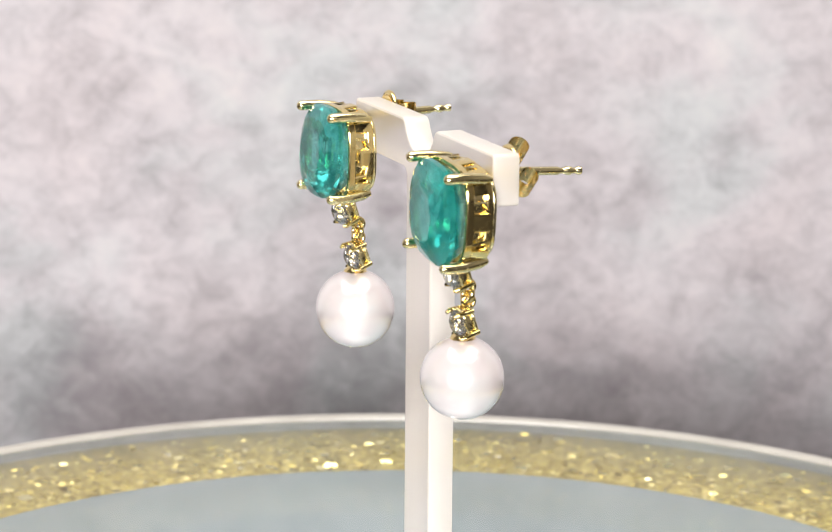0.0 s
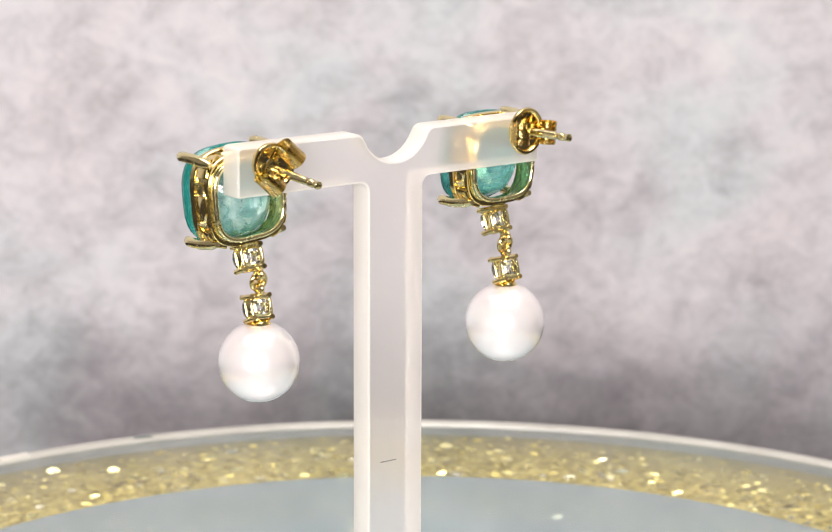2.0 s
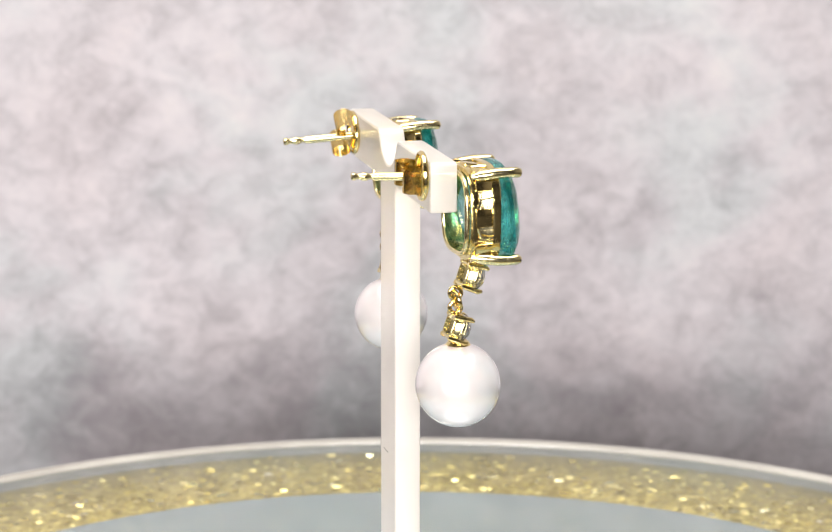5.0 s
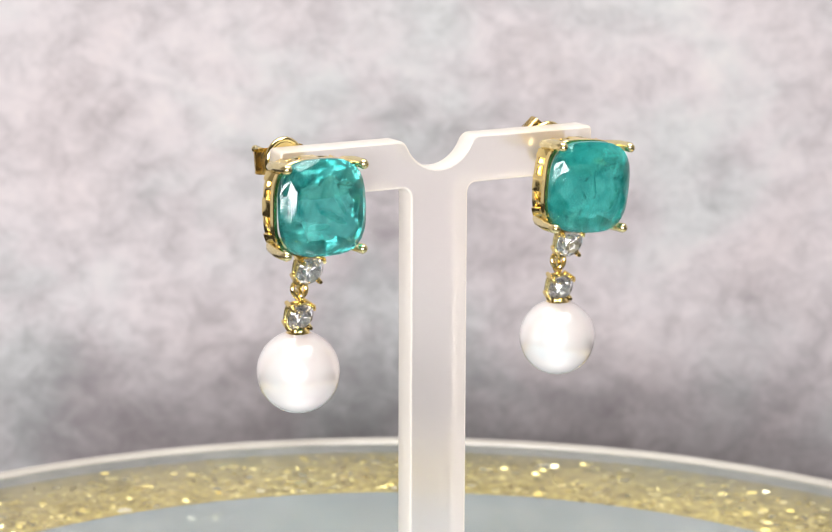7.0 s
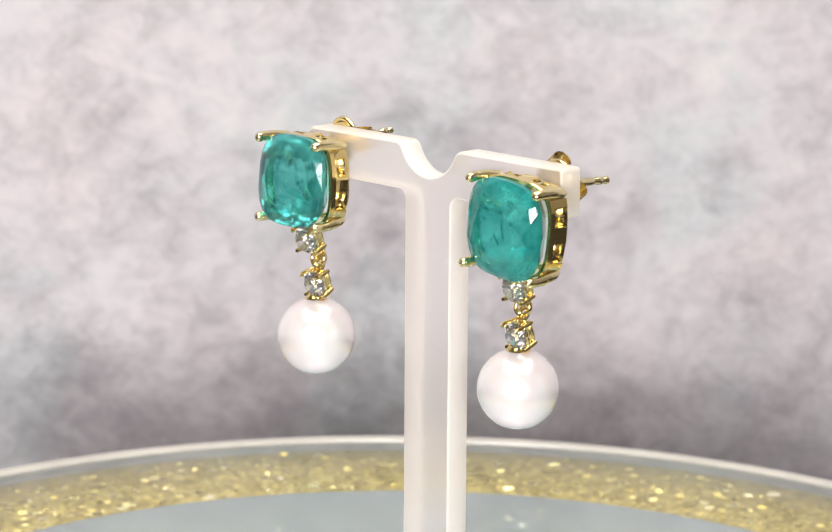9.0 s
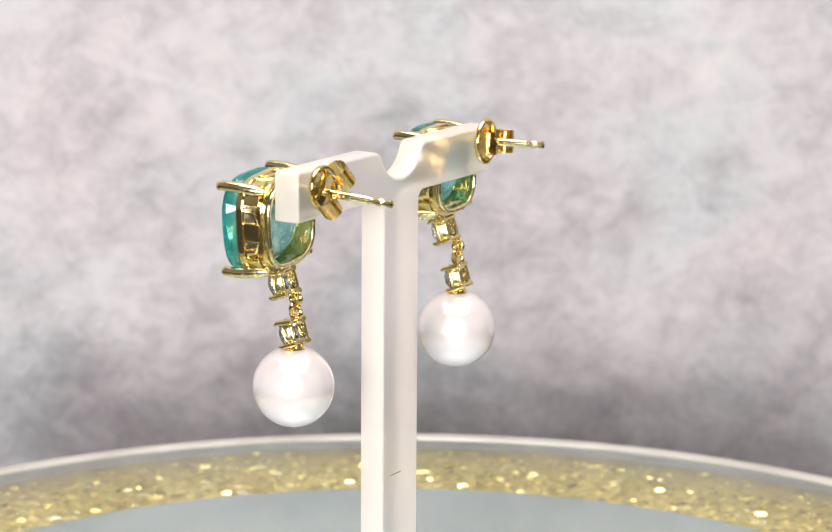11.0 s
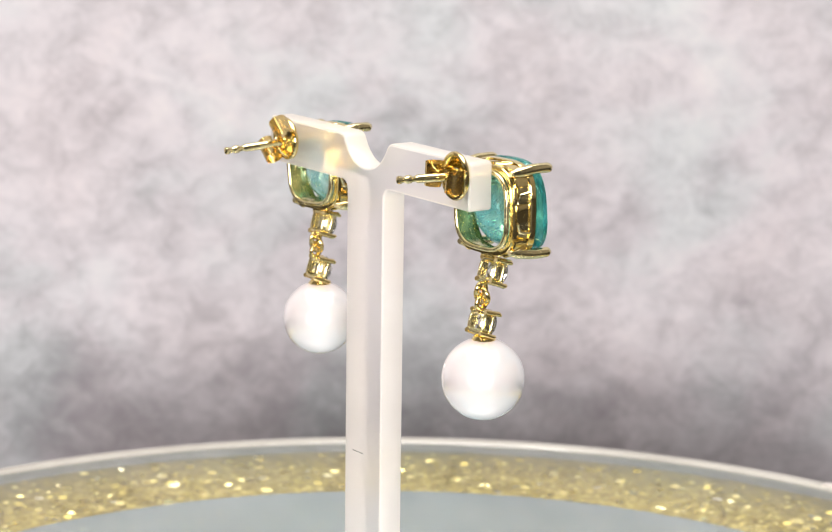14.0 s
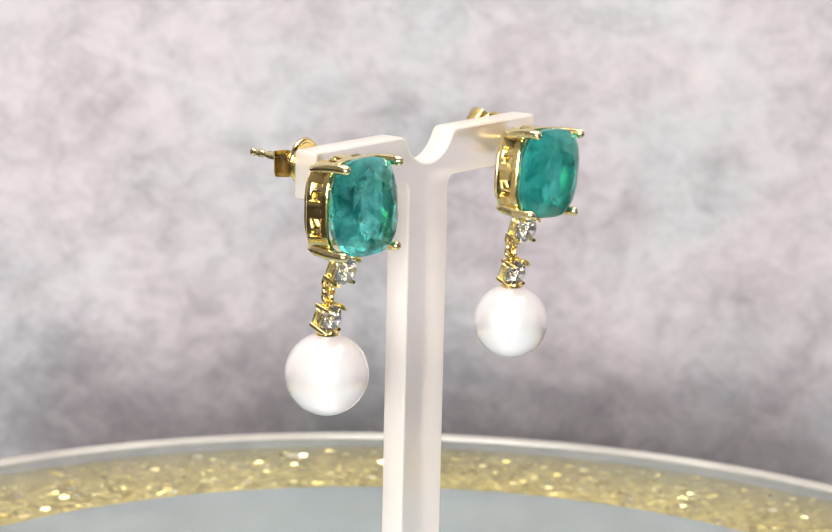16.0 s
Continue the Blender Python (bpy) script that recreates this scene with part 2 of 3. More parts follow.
dense = ramp(nt, cloud(nt, vec, 900, 5, 0.7), (0.32, (0.152, 0.117, 0.021)), (0.5, (0.304, 0.243, 0.056)), (0.68, (0.608, 0.507, 0.173)))
worn = ramp(nt, thin.outputs[0], (0.0, (1, 1, 1)), (0.55, (0.55, 0.55, 0.55)), (1.0, (0.0, 0.0, 0.0)))
nt.links.new(mixed(nt, worn, (0.125, 0.115, 0.062, 1), dense), b.inputs["Base Color"])
b.inputs["Roughness"].default_value = 0.4
b.inputs["Metallic"].default_value = 0.25

FLAKE, nt, b = material("gold_flake")
geo = nt.nodes.new("ShaderNodeNewGeometry")
nt.links.new(ramp(nt, geo.outputs["Random Per Island"], (0.0, (0.272, 0.216, 0.048)), (0.5, (0.496, 0.400, 0.112)), (1.0, (0.784, 0.688, 0.304))), b.inputs["Base Color"])
b.inputs["Metallic"].default_value = 0.75
b.inputs["Roughness"].default_value = 0.3

SPARK, nt, b = material("bright_gold_sequin")
geo = nt.nodes.new("ShaderNodeNewGeometry")
nt.links.new(ramp(nt, geo.outputs["Random Per Island"], (0.0, (0.93, 0.80, 0.30)), (0.6, (0.98, 0.90, 0.42)), (1.0, (0.98, 0.94, 0.72))), b.inputs["Base Color"])
b.inputs["Metallic"].default_value = 0.9
b.inputs["Roughness"].default_value = 0.13

# ---- mesh helpers (all lengths in millimetres, scaled to metres on linking) ----
MM = 0.001


def part(name, bm, mat, parent=None, label="", smooth=None):
    """Links a bmesh built in millimetres as one mesh object."""
    bmesh.ops.scale(bm, vec=(MM, MM, MM), verts=bm.verts)
    bmesh.ops.recalc_face_normals(bm, faces=bm.faces)
    me = bpy.data.meshes.new(name)
    bm.to_mesh(me)
    bm.free()
    mats = mat if isinstance(mat, (list, tuple)) else [mat]
    for m in mats:
        me.materials.append(m)
    if smooth is not None:
        me.shade_smooth()
        me.set_sharp_from_angle(angle=radians(smooth))
    ob = new(name, me)
    if parent:
        ob.parent = parent
    if label:
        tagged(ob, label)
    return ob


def thing(name, label, category, group=""):
    return tagged(new(name), label, category, group)


def tube(bm, pts, r, seg=10, closed=False, caps=True, squash=1.0):
    """A tube of radius r (number or list) along pts."""
    pts = [Vector(p) for p in pts]
    n = len(pts)
    rs = r if isinstance(r, (list, tuple)) else [r] * n
    rings, up = [], None
    for i, p in enumerate(pts):
        a, c = pts[i - 1] if (i or closed) else p, pts[(i + 1) % n] if (i < n - 1 or closed) else p
        d = (c - a).normalized()
        if up is None:
            up = d.orthogonal().normalized()
        up = (up - d * up.dot(d)).normalized()
        side = d.cross(up)
        rings.append([bm.verts.new(p + (up * math.cos(k * math.tau / seg) * squash + side * math.sin(k * math.tau / seg)) * rs[i]) for k in range(seg)])
    for i in range(n if closed else n - 1):
        a, b_ = rings[i], rings[(i + 1) % n]
        for k in range(seg):
            bm.faces.new((a[k], a[(k + 1) % seg], b_[(k + 1) % seg], b_[k]))
    if caps and not closed:
        bm.faces.new(rings[0][::-1])
        bm.faces.new(rings[-1])


def arc(c, r, n, ax, ay, a0=0.0, a1=math.tau):
    """Points on an arc round c in the plane of ax and ay."""
    c, ax, ay = Vector(c), Vector(ax), Vector(ay)
    return [c + (ax * math.cos(a0 + (a1 - a0) * i / n) + ay * math.sin(a0 + (a1 - a0) * i / n)) * r for i in range(n + (0 if abs(a1 - a0 - math.tau) < 1e-6 else 1))]


def box(bm, c, size, bev=0.1, m=None):
    geo = bmesh.ops.create_cube(bm, size=1.0)
    vs = geo["verts"]
    bmesh.ops.scale(bm, vec=size, verts=vs)
    es = list({e for v in vs for e in v.link_edges})
    if bev:
        made = bmesh.ops.bevel(bm, geom=es, offset=bev, segments=2, affect="EDGES", profile=0.6)
        vs = list({v for f in made["faces"] for v in f.verts} | {v for v in vs if v.is_valid})
    if m is not None:
        bmesh.ops.transform(bm, matrix=m, verts=vs)
    bmesh.ops.translate(bm, vec=c, verts=vs)


def lathe(bm, profile, seg=96, close=False):
    """Turns (radius, z) points round the z axis."""
    rings = [[bm.verts.new((r * math.cos(k * math.tau / seg), r * math.sin(k * math.tau / seg), z)) for k in range(seg)] if r > 0 else [bm.verts.new((0, 0, z))] for r, z in profile]
    pairs = list(zip(rings, rings[1:])) + ([(rings[-1], rings[0])] if close else [])
    for a, b_ in pairs:
        for k in range(seg):
            q = [a[k % len(a)], a[(k + 1) % len(a)], b_[(k + 1) % len(b_)], b_[k % len(b_)]]
            q = list(dict.fromkeys(q))
            if len(q) > 2:
                bm.faces.new(q)


def cushion(half, expo, ang):
    """Point of a square with bowed sides and round corners."""
    c, s = math.cos(ang), math.sin(ang)
    return (half * math.copysign(abs(c) ** (2 / expo), c), half * math.copysign(abs(s) ** (2 / expo), s))


# ---- the place: room, table top, backdrop ----
def room():
    def slab(name, c, size, mat, label):
        bm = bmesh.new()
        box(bm, c, size, 0)
        return tagged(part(name, bm, mat), label, kind="structure")

    # unseen walls, ceiling and table, added; the dark ones darken the gold's reflections
    slab("wall_north", (0, 3010, 1065), (4040, 20, 2270), ROOM, "plain grey painted room wall")
    slab("wall_south", (0, -2010, 1065), (4040, 20, 2270), DARK_SURROUND, "unseen dark wall for the gold to reflect")
    slab("wall_west", (-2010, 500, 1065), (20, 5000, 2270), SIDE_SURROUND, "unseen brown-grey wall for the gold to reflect")
    slab("wall_east", (2010, 500, 1065), (20, 5000, 2270), SIDE_SURROUND, "unseen brown-grey wall for the gold to reflect")
    slab("ceiling", (0, 500, 2210), (4040, 5040, 20), ROOM, "plain grey ceiling")
    slab("table_top", (0, 500, -55), (4000, 5000, 30), TABLE, "smooth dark grey table top under the turntable")
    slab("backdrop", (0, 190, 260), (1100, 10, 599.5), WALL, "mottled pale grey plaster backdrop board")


room()


# ---- turntable ----
DISC_R, RING_IN, RING_OUT, DEEP = 96.0, 73.5, 93.0, 4.0


def turntable():
    base = thing("turntable", "round display turntable with gold glitter ring and pale rim", "turntable")
    bm = bmesh.new()
    lathe(bm, [(0, -DEEP), (RING_IN - 0.3, -DEEP), (RING_IN, -DEEP - 0.2), (RING_IN, -8), (0, -8)], 160)
    part("disc", bm, DISC, base, "smoky grey-blue mirror disc", 35)
    bm = bmesh.new()
    lathe(bm, [(RING_IN, -DEEP - 0.1), (RING_OUT, -DEEP - 0.1), (RING_OUT, -7.9), (RING_IN, -7.9)], 160, True)
    part("glitter_bed", bm, GLITTER_BED, base, "gold glitter ring", 35)
    bm = bmesh.new()
    lathe(bm, [(RING_OUT, -DEEP), (DISC_R - 2.3, -DEEP), (DISC_R - 2.2, -0.1), (DISC_R - 1.9, -0.1), (DISC_R - 1.9, -7.8), (RING_OUT, -7.8)], 160, True)
    part("clear_band", bm, CLEAR_RIM, base, "grey band round the glitter", 35)
    bm = bmesh.new()
    lathe(bm, [(0, 0), (DISC_R - 2.1, 0), (DISC_R - 2.1, -DEEP - 0.3), (0, -DEEP - 0.3)], 160)
    cover = part("cover", bm, RESIN, base, "clear glossy resin over mirror and glitter", 35)
    cover.visible_shadow = False
    bm = bmesh.new()
    lathe(bm, [(DISC_R - 1.9, -0.2), (DISC_R - 1.8, 0.18), (DISC_R - 1.4, 0.42), (DISC_R - 0.1, 0.42), (DISC_R + 0.4, 0.2), (DISC_R + 0.6, -0.3), (DISC_R + 0.6, -7.5), (DISC_R - 1.9, -7.8)], 200, True)
    part("rim", bm, RIM, base, "pale polished rim", 40)
    # a worn nick and two bright chips in the rim
    for ang, mat, size, label in ((-95.7, CLEAR_RIM, (1.5, 2.6, 0.12), "worn grey nick"), (-68.4, LIT_EDGE_AND_CHIP, (1.7, 2.0, 0.16), "bright chip"), (-84.0, LIT_EDGE_AND_CHIP, (1.6, 4.5, 0.12), "bright chip")):
        bm = bmesh.new()
        box(bm, (DISC_R - 0.75, 0, 0.42), size, 0.04)
        bmesh.ops.transform(bm, matrix=pose(0, 0, 0, 0, 0, ang), verts=bm.verts)
        part("rim_mark", bm, mat, base, label, 40)
    bm = bmesh.new()
    lathe(bm, [(0, -8), (88, -8), (90, -10), (90, -38), (86, -40), (0, -40)], 96)
    part("base", bm, ROOM, base, "", 35)
    # flakes of glitter, lying unevenly in the ring
    rng = np.random.default_rng(4)
    for name, count, sides, sizes, lean, mat, label in (
            ("glitter", 5200, 6, (0.24, 0.34, 0.50, 0.70), 24, FLAKE, "loose gold glitter flakes"),
            ("sequin", 640, 12, (0.5, 0.68, 0.85, 1.0), 26, SPARK, "bright round gold sequins among the glitter")):
        verts, faces = [], []
        for i in range(count):
            r = RING_IN + 0.35 + 18.3 * rng.beta(1.0, 1.6)
            a = rng.uniform(0, math.tau)
            size = rng.choice(sizes, p=[0.35, 0.35, 0.2, 0.1])
            z = -DEEP + 0.05 + rng.uniform(0, 0.35)
            m = Matrix.Translation((r * math.cos(a), r * math.sin(a), z)) @ pose(0, 0, 0, rng.normal(0, lean), rng.normal(0, lean), rng.uniform(0, 360))
            k0 = len(verts)
            for k in range(sides):
                verts.append(tuple((m @ Vector((size * math.cos(k * math.tau / sides), size * math.sin(k * math.tau / sides), 0))) * MM))
            faces.append(tuple(range(k0, k0 + sides)))
        me = bpy.data.meshes.new(name)
        me.from_pydata(verts, [], faces)
        me.materials.append(mat)
        flakes = new(name, me)
        flakes.parent = base
        tagged(flakes, label, kind="stuff")
    return base


# ---- earring stand: a T cut from 3 mm milky acrylic ----
STAND_Y0, STAND_Y1 = -0.45, 2.35
U_MID, U_LEFT, U_RIGHT = 3.6, -15.0, 22.6
ARM_TOP, ARM_LOW = 60.2, 55.1


def earring_stand():
    outline = []

    def corner(cu, cz, r, a0, a1, n=6):
        for i in range(n + 1):
            a = radians(a0 + (a1 - a0) * i / n)
            outline.append((cu + r * math.cos(a), cz + r * math.sin(a)))

    pw = 3.48
    outline += [(U_MID - pw, 0.0), (U_MID + pw, 0.0)]
    corner(U_MID + pw + 1.0, ARM_LOW - 1.0, 1.0, 180, 90)
    corner(U_RIGHT - 0.3, ARM_LOW + 0.3, 0.3, 270, 360, 3)
    corner(U_RIGHT - 0.5, ARM_TOP - 0.5, 0.5, 0, 90, 4)
    # saddle-shaped notch in the middle of the bar
    corner(U_MID + 4.9, ARM_TOP - 1.2, 1.2, 90, 156.6, 6)
    corner(U_MID, ARM_TOP + 0.918, 4.138, -25, -155, 14)
    corner(U_MID - 4.9, ARM_TOP - 1.2, 1.2, 23.4, 90, 6)
    corner(U_LEFT + 0.5, ARM_TOP - 0.5, 0.5, 90, 180, 4)
    corner(U_LEFT + 0.3, ARM_LOW + 0.3, 0.3, 180, 270, 3)
    corner(U_MID - pw - 1.0, ARM_LOW - 1.0, 1.0, 90, 0)
    bm = bmesh.new()
    front = [bm.verts.new((u, STAND_Y0, z)) for u, z in outline]
    face = bm.faces.new(front)
    made = bmesh.ops.extrude_face_region(bm, geom=[face])
    bmesh.ops.translate(bm, vec=(0, STAND_Y1 - STAND_Y0, 0), verts=[v for v in made["geom"] if isinstance(v, bmesh.types.BMVert)])
    bmesh.ops.recalc_face_normals(bm, faces=bm.faces)
    rims = [e for e in bm.edges if all(abs(f.normal.y) > 0.9 for f in e.link_faces[:1]) != all(abs(f.normal.y) > 0.9 for f in e.link_faces[1:])]
    bmesh.ops.bevel(bm, geom=rims, offset=0.26, segments=2, affect="EDGES", profile=0.5)
    bm.normal_update()
    # bevels and sides get the paler material that has the edge glow in it
    for f in bm.faces:
        f.material_index = 0 if abs(f.normal.y) > 0.95 else 1
    stand = part("earring_stand", bm, [ACRYLIC, LIT_EDGE_AND_CHIP], None, "", 40)
    for face in stand.data.polygons:
        face.use_smooth = face.material_index == 1
    bm = bmesh.new()
    box(bm, (4.5, STAND_Y1 + 0.012, 25.3), (2.0, 0.02, 0.1), 0)
    part("scratch", bm, CLEAR_RIM, stand, "faint dark scratch")
    return tagged(stand, "milky translucent acrylic T-shaped earring stand on turntable", "display stand")


# ---- earrings: local x across the face, y from the face to the clutch, z up ----
GEM_HALF, GEM_EXPO = 4.98, 3.0


def emerald(head, tilt, mat, label):
    """Cushion-cut stone: table, star, kite and girdle facets, stepped pavilion."""
    levels = [(-6.15, 0.56, 8, 0.5), (-5.85, 0.72, 16, 0.0), (-5.45, 0.88, 16, 0.5), (-4.95, 0.99, 32, 0.0), (-4.45, 1.0, 32, 0.0), (-3.1, 0.84, 16, 0.0), (-1.8, 0.62, 16, 0.5), (-1.05, 0.36, 8, 0.0)]
    bm = bmesh.new()
    rings = []
    for y, s, n, off in levels:
        ring = []
        for k in range(n):
            x, z = cushion(GEM_HALF * s, GEM_EXPO if s > 0.7 else 2.5, (k + off) * math.tau / n + math.pi / 8)
            ring.append(bm.verts.new((x, y, z)))
        rings.append(ring)
    for a, b_ in zip(rings, rings[1:]):
        # zip two rings by their angle
        pa = [math.atan2(v.co.z, v.co.x) % math.tau for v in a]
        pb = [math.atan2(v.co.z, v.co.x) % math.tau for v in b_]
        a = [v for _, v in sorted(zip(pa, a), key=lambda q: q[0])]
        b_ = [v for _, v in sorted(zip(pb, b_), key=lambda q: q[0])]
        pa, pb = sorted(pa), sorted(pb)
        i = j = 0
        while i < len(a) or j < len(b_):
            na = pa[(i + 1) % len(a)] + (math.tau if i + 1 >= len(a) else 0) + (math.tau if i + 1 > len(a) else 0)
            nb = pb[(j + 1) % len(b_)] + (math.tau if j + 1 >= len(b_) else 0) + (math.tau if j + 1 > len(b_) else 0)
            if j >= len(b_) or (i < len(a) and na <= nb):
                bm.faces.new((a[i % len(a)], a[(i + 1) % len(a)], b_[j % len(b_)]))
                i += 1
            else:
                bm.faces.new((a[i % len(a)], b_[(j + 1) % len(b_)], b_[j % len(b_)]))
                j += 1
    bm.faces.new(rings[0])
    bm.faces.new(rings[-1])
    bmesh.ops.dissolve_limit(bm, angle_limit=radians(2), verts=bm.verts, edges=bm.edges)
    bmesh.ops.transform(bm, matrix=tilt, verts=bm.verts)
    return part("emerald", bm, mat, head, label)


def feathers(stone, tilt, spots, mat, label):
    """Curled flakes inside the stone: (x, y, z, length, width, turn, bend)."""
    for x, y, z, length, width, turn, bend in spots:
        bm = bmesh.new()
        rows = []
        for i in range(9):
            f = i / 8 - 0.5
            w = width * (1 - (2 * f) ** 2) ** 0.5 * (0.8 + 0.2 * math.sin(i * 2.3)) + 0.02
            rows.append([bm.verts.new((length * f + 0.12 * math.sin(i * 1.7 + k), bend * (f * f * 4 - 0.3) + 0.1 * k * k, w * (k - 0.5) + bend * f)) for k in (0, 0.5, 1)])
        for a, b_ in zip(rows, rows[1:]):
            for k in range(2):
                bm.faces.new((a[k], a[k + 1], b_[k + 1], b_[k]))
        bmesh.ops.transform(bm, matrix=tilt @ pose(x, y, z, 0, turn, 0), verts=bm.verts)
        part("feather", bm, mat, stone, label, 60)


def rail(head, tilt, name, half, y0, y1, thick):
    """A band that follows the cushion outline."""
    bm = bmesh.new()
    n = 64
    rings = []
    for k in range(n):
        a = k * math.tau / n
        xo, zo = cushion(half, 3.4, a)
        xi, zi = cushion(half - thick, 3.4, a)
        e = 0.12
        pts = [(xo, y0 + e, zo), (xo, y1 - e, zo), (xo * 0.985, y1, zo * 0.985), (xi * 1.01, y1, zi * 1.01), (xi, y1 - e, zi), (xi, y0 + e, zi), (xi * 1.01, y0, zi * 1.01), (xo * 0.985, y0, zo * 0.985)]
        rings.append([bm.verts.new(p) for p in pts])
    for k in range(n):
        a, b_ = rings[k], rings[(k + 1) % n]
        for i in range(8):
            bm.faces.new((a[i], a[(i + 1) % 8], b_[(i + 1) % 8], b_[i]))
    bmesh.ops.transform(bm, matrix=tilt, verts=bm.verts)
    return part(name, bm, GOLD, head, "", 18)


def basket(head, tilt):
    bm = bmesh.new()
    tube(bm, [(cushion(4.06, 3.2, k * math.tau / 64)[0], -0.32, cushion(4.06, 3.2, k * math.tau / 64)[1]) for k in range(64)], 0.27, 10, True)
    bmesh.ops.transform(bm, matrix=tilt, verts=bm.verts)
    part("back_rail", bm, GOLD_PALE, head, "", 60)
    rail(head, tilt, "outer_rail", 4.72, -1.35, -0.70, 0.42)
    rail(head, tilt, "front_rail", 4.98, -3.55, -2.75, 0.45)
    # bearing: the sloped seat that the stone sits in
    bm = bmesh.new()
    rings = []
    for half, y in ((4.62, -3.2), (4.46, -2.5), (4.30, -1.9), (4.22, -0.6), (4.34, -0.6), (4.42, -1.9), (4.58, -2.5), (4.75, -3.2)):
        rings.append([bm.verts.new((cushion(half, 3.4, k * math.tau / 48)[0], y, cushion(half, 3.4, k * math.tau / 48)[1])) for k in range(48)])
    for a, b_ in zip(rings, rings[1:] + rings[:1]):
        for k in range(48):
            bm.faces.new((a[k], a[(k + 1) % 48], b_[(k + 1) % 48], b_[k]))
    bmesh.ops.transform(bm, matrix=tilt, verts=bm.verts)
    part("bearing", bm, GOLD_PALE, head, "sloped gold stone seat", 40)
    for sx in (-1, 1):
        for sz in (-1, 1):
            bm = bmesh.new()
            c0, c1 = 4.02, 4.38
            path = [(sx * c0, -0.75, sz * c0), (sx * (c0 + 0.1), -1.6, sz * (c0 + 0.1)), (sx * (c1 - 0.02), -3.4, sz * (c1 - 0.02)), (sx * (c1 + 0.02), -4.6, sz * (c1 + 0.02)), (sx * c1, -5.3, sz * c1), (sx * (c1 - 0.08), -5.62, sz * (c1 - 0.08)), (sx * (c1 - 0.14), -5.82, sz * (c1 - 0.14))]
            tube(bm, path, [0.30, 0.58, 0.56, 0.52, 0.54, 0.47, 0.2], 12)
            bmesh.ops.transform(bm, matrix=tilt, verts=bm.verts)
            part("prong", bm, GOLD_PALE, head, "", 50)
    # gallery: each side a plate pierced by two square windows, with a small slanting spur in each
    for q in range(4):
        m = tilt @ pose(0, 0, 0, 0, 90 * q, 0)
        bm = bmesh.new()
        for x, z, wide, turn in ((-3.15, -4.38, 1.0, 20), (0, -4.66, 1.8, 0), (3.15, -4.38, 1.0, -20)):
            box(bm, (x, -2.0, z), (wide, 2.0, 0.4), 0.1, pose(0, 0, 0, 0, turn, 0) @ pose(0, 0, 0, -7))
        bmesh.ops.transform(bm, matrix=m, verts=bm.verts)
        part("gallery_plate", bm, GOLD, head, "", 40)
        for s in (-1, 1):
            bm = bmesh.new()
            tube(bm, [(s * 1.0, -1.25, -4.68), (s * 1.9, -1.55, -4.68), (s * 2.1, -2.9, -4.72)], 0.17, 6)
            bmesh.ops.transform(bm, matrix=m, verts=bm.verts)
            part("gallery_wire", bm, GOLD_PALE, head, "", 50)


def diamond_mesh(r):
    bm = bmesh.new()
    rings = []
    for y, s, n, off in ((-0.42, 0.56, 8, 0.5), (-0.22, 0.82, 8, 0.0), (0.0, 1.0, 16, 0.0), (0.06, 1.0, 16, 0.0), (0.56, 0.45, 8, 0.0)):
        rings.append([bm.verts.new((r * s * math.cos((k + off) * math.tau / n), y * r, r * s * math.sin((k + off) * math.tau / n))) for k in range(n)])
    tip = bm.verts.new((0, 0.92 * r, 0))
    bm.faces.new(rings[0])
    for a, b_ in zip(rings, rings[1:]):
        na, nb = len(a), len(b_)
        if na == nb:
            for k in range(na):
                if a is rings[0]:
                    bm.faces.new((a[k], a[(k + 1) % na], b_[(k + 1) % nb]))
                    bm.faces.new((a[k], b_[(k + 1) % nb], b_[k]))
                else:
                    bm.faces.new((a[k], a[(k + 1) % na], b_[(k + 1) % nb], b_[k]))
        else:
            big, small = (a, b_) if na > nb else (b_, a)
            for k in range(8):
                p, q, w = big[2 * k], big[2 * k + 1], big[(2 * k + 2) % 16]
                bm.faces.new((p, q, small[k]))
                bm.faces.new((q, w, small[(k + 1) % 8]))
                bm.faces.new((q, small[(k + 1) % 8], small[k]))
    for k in range(8):
        bm.faces.new((rings[-1][k], rings[-1][(k + 1) % 8], tip))
    return bm


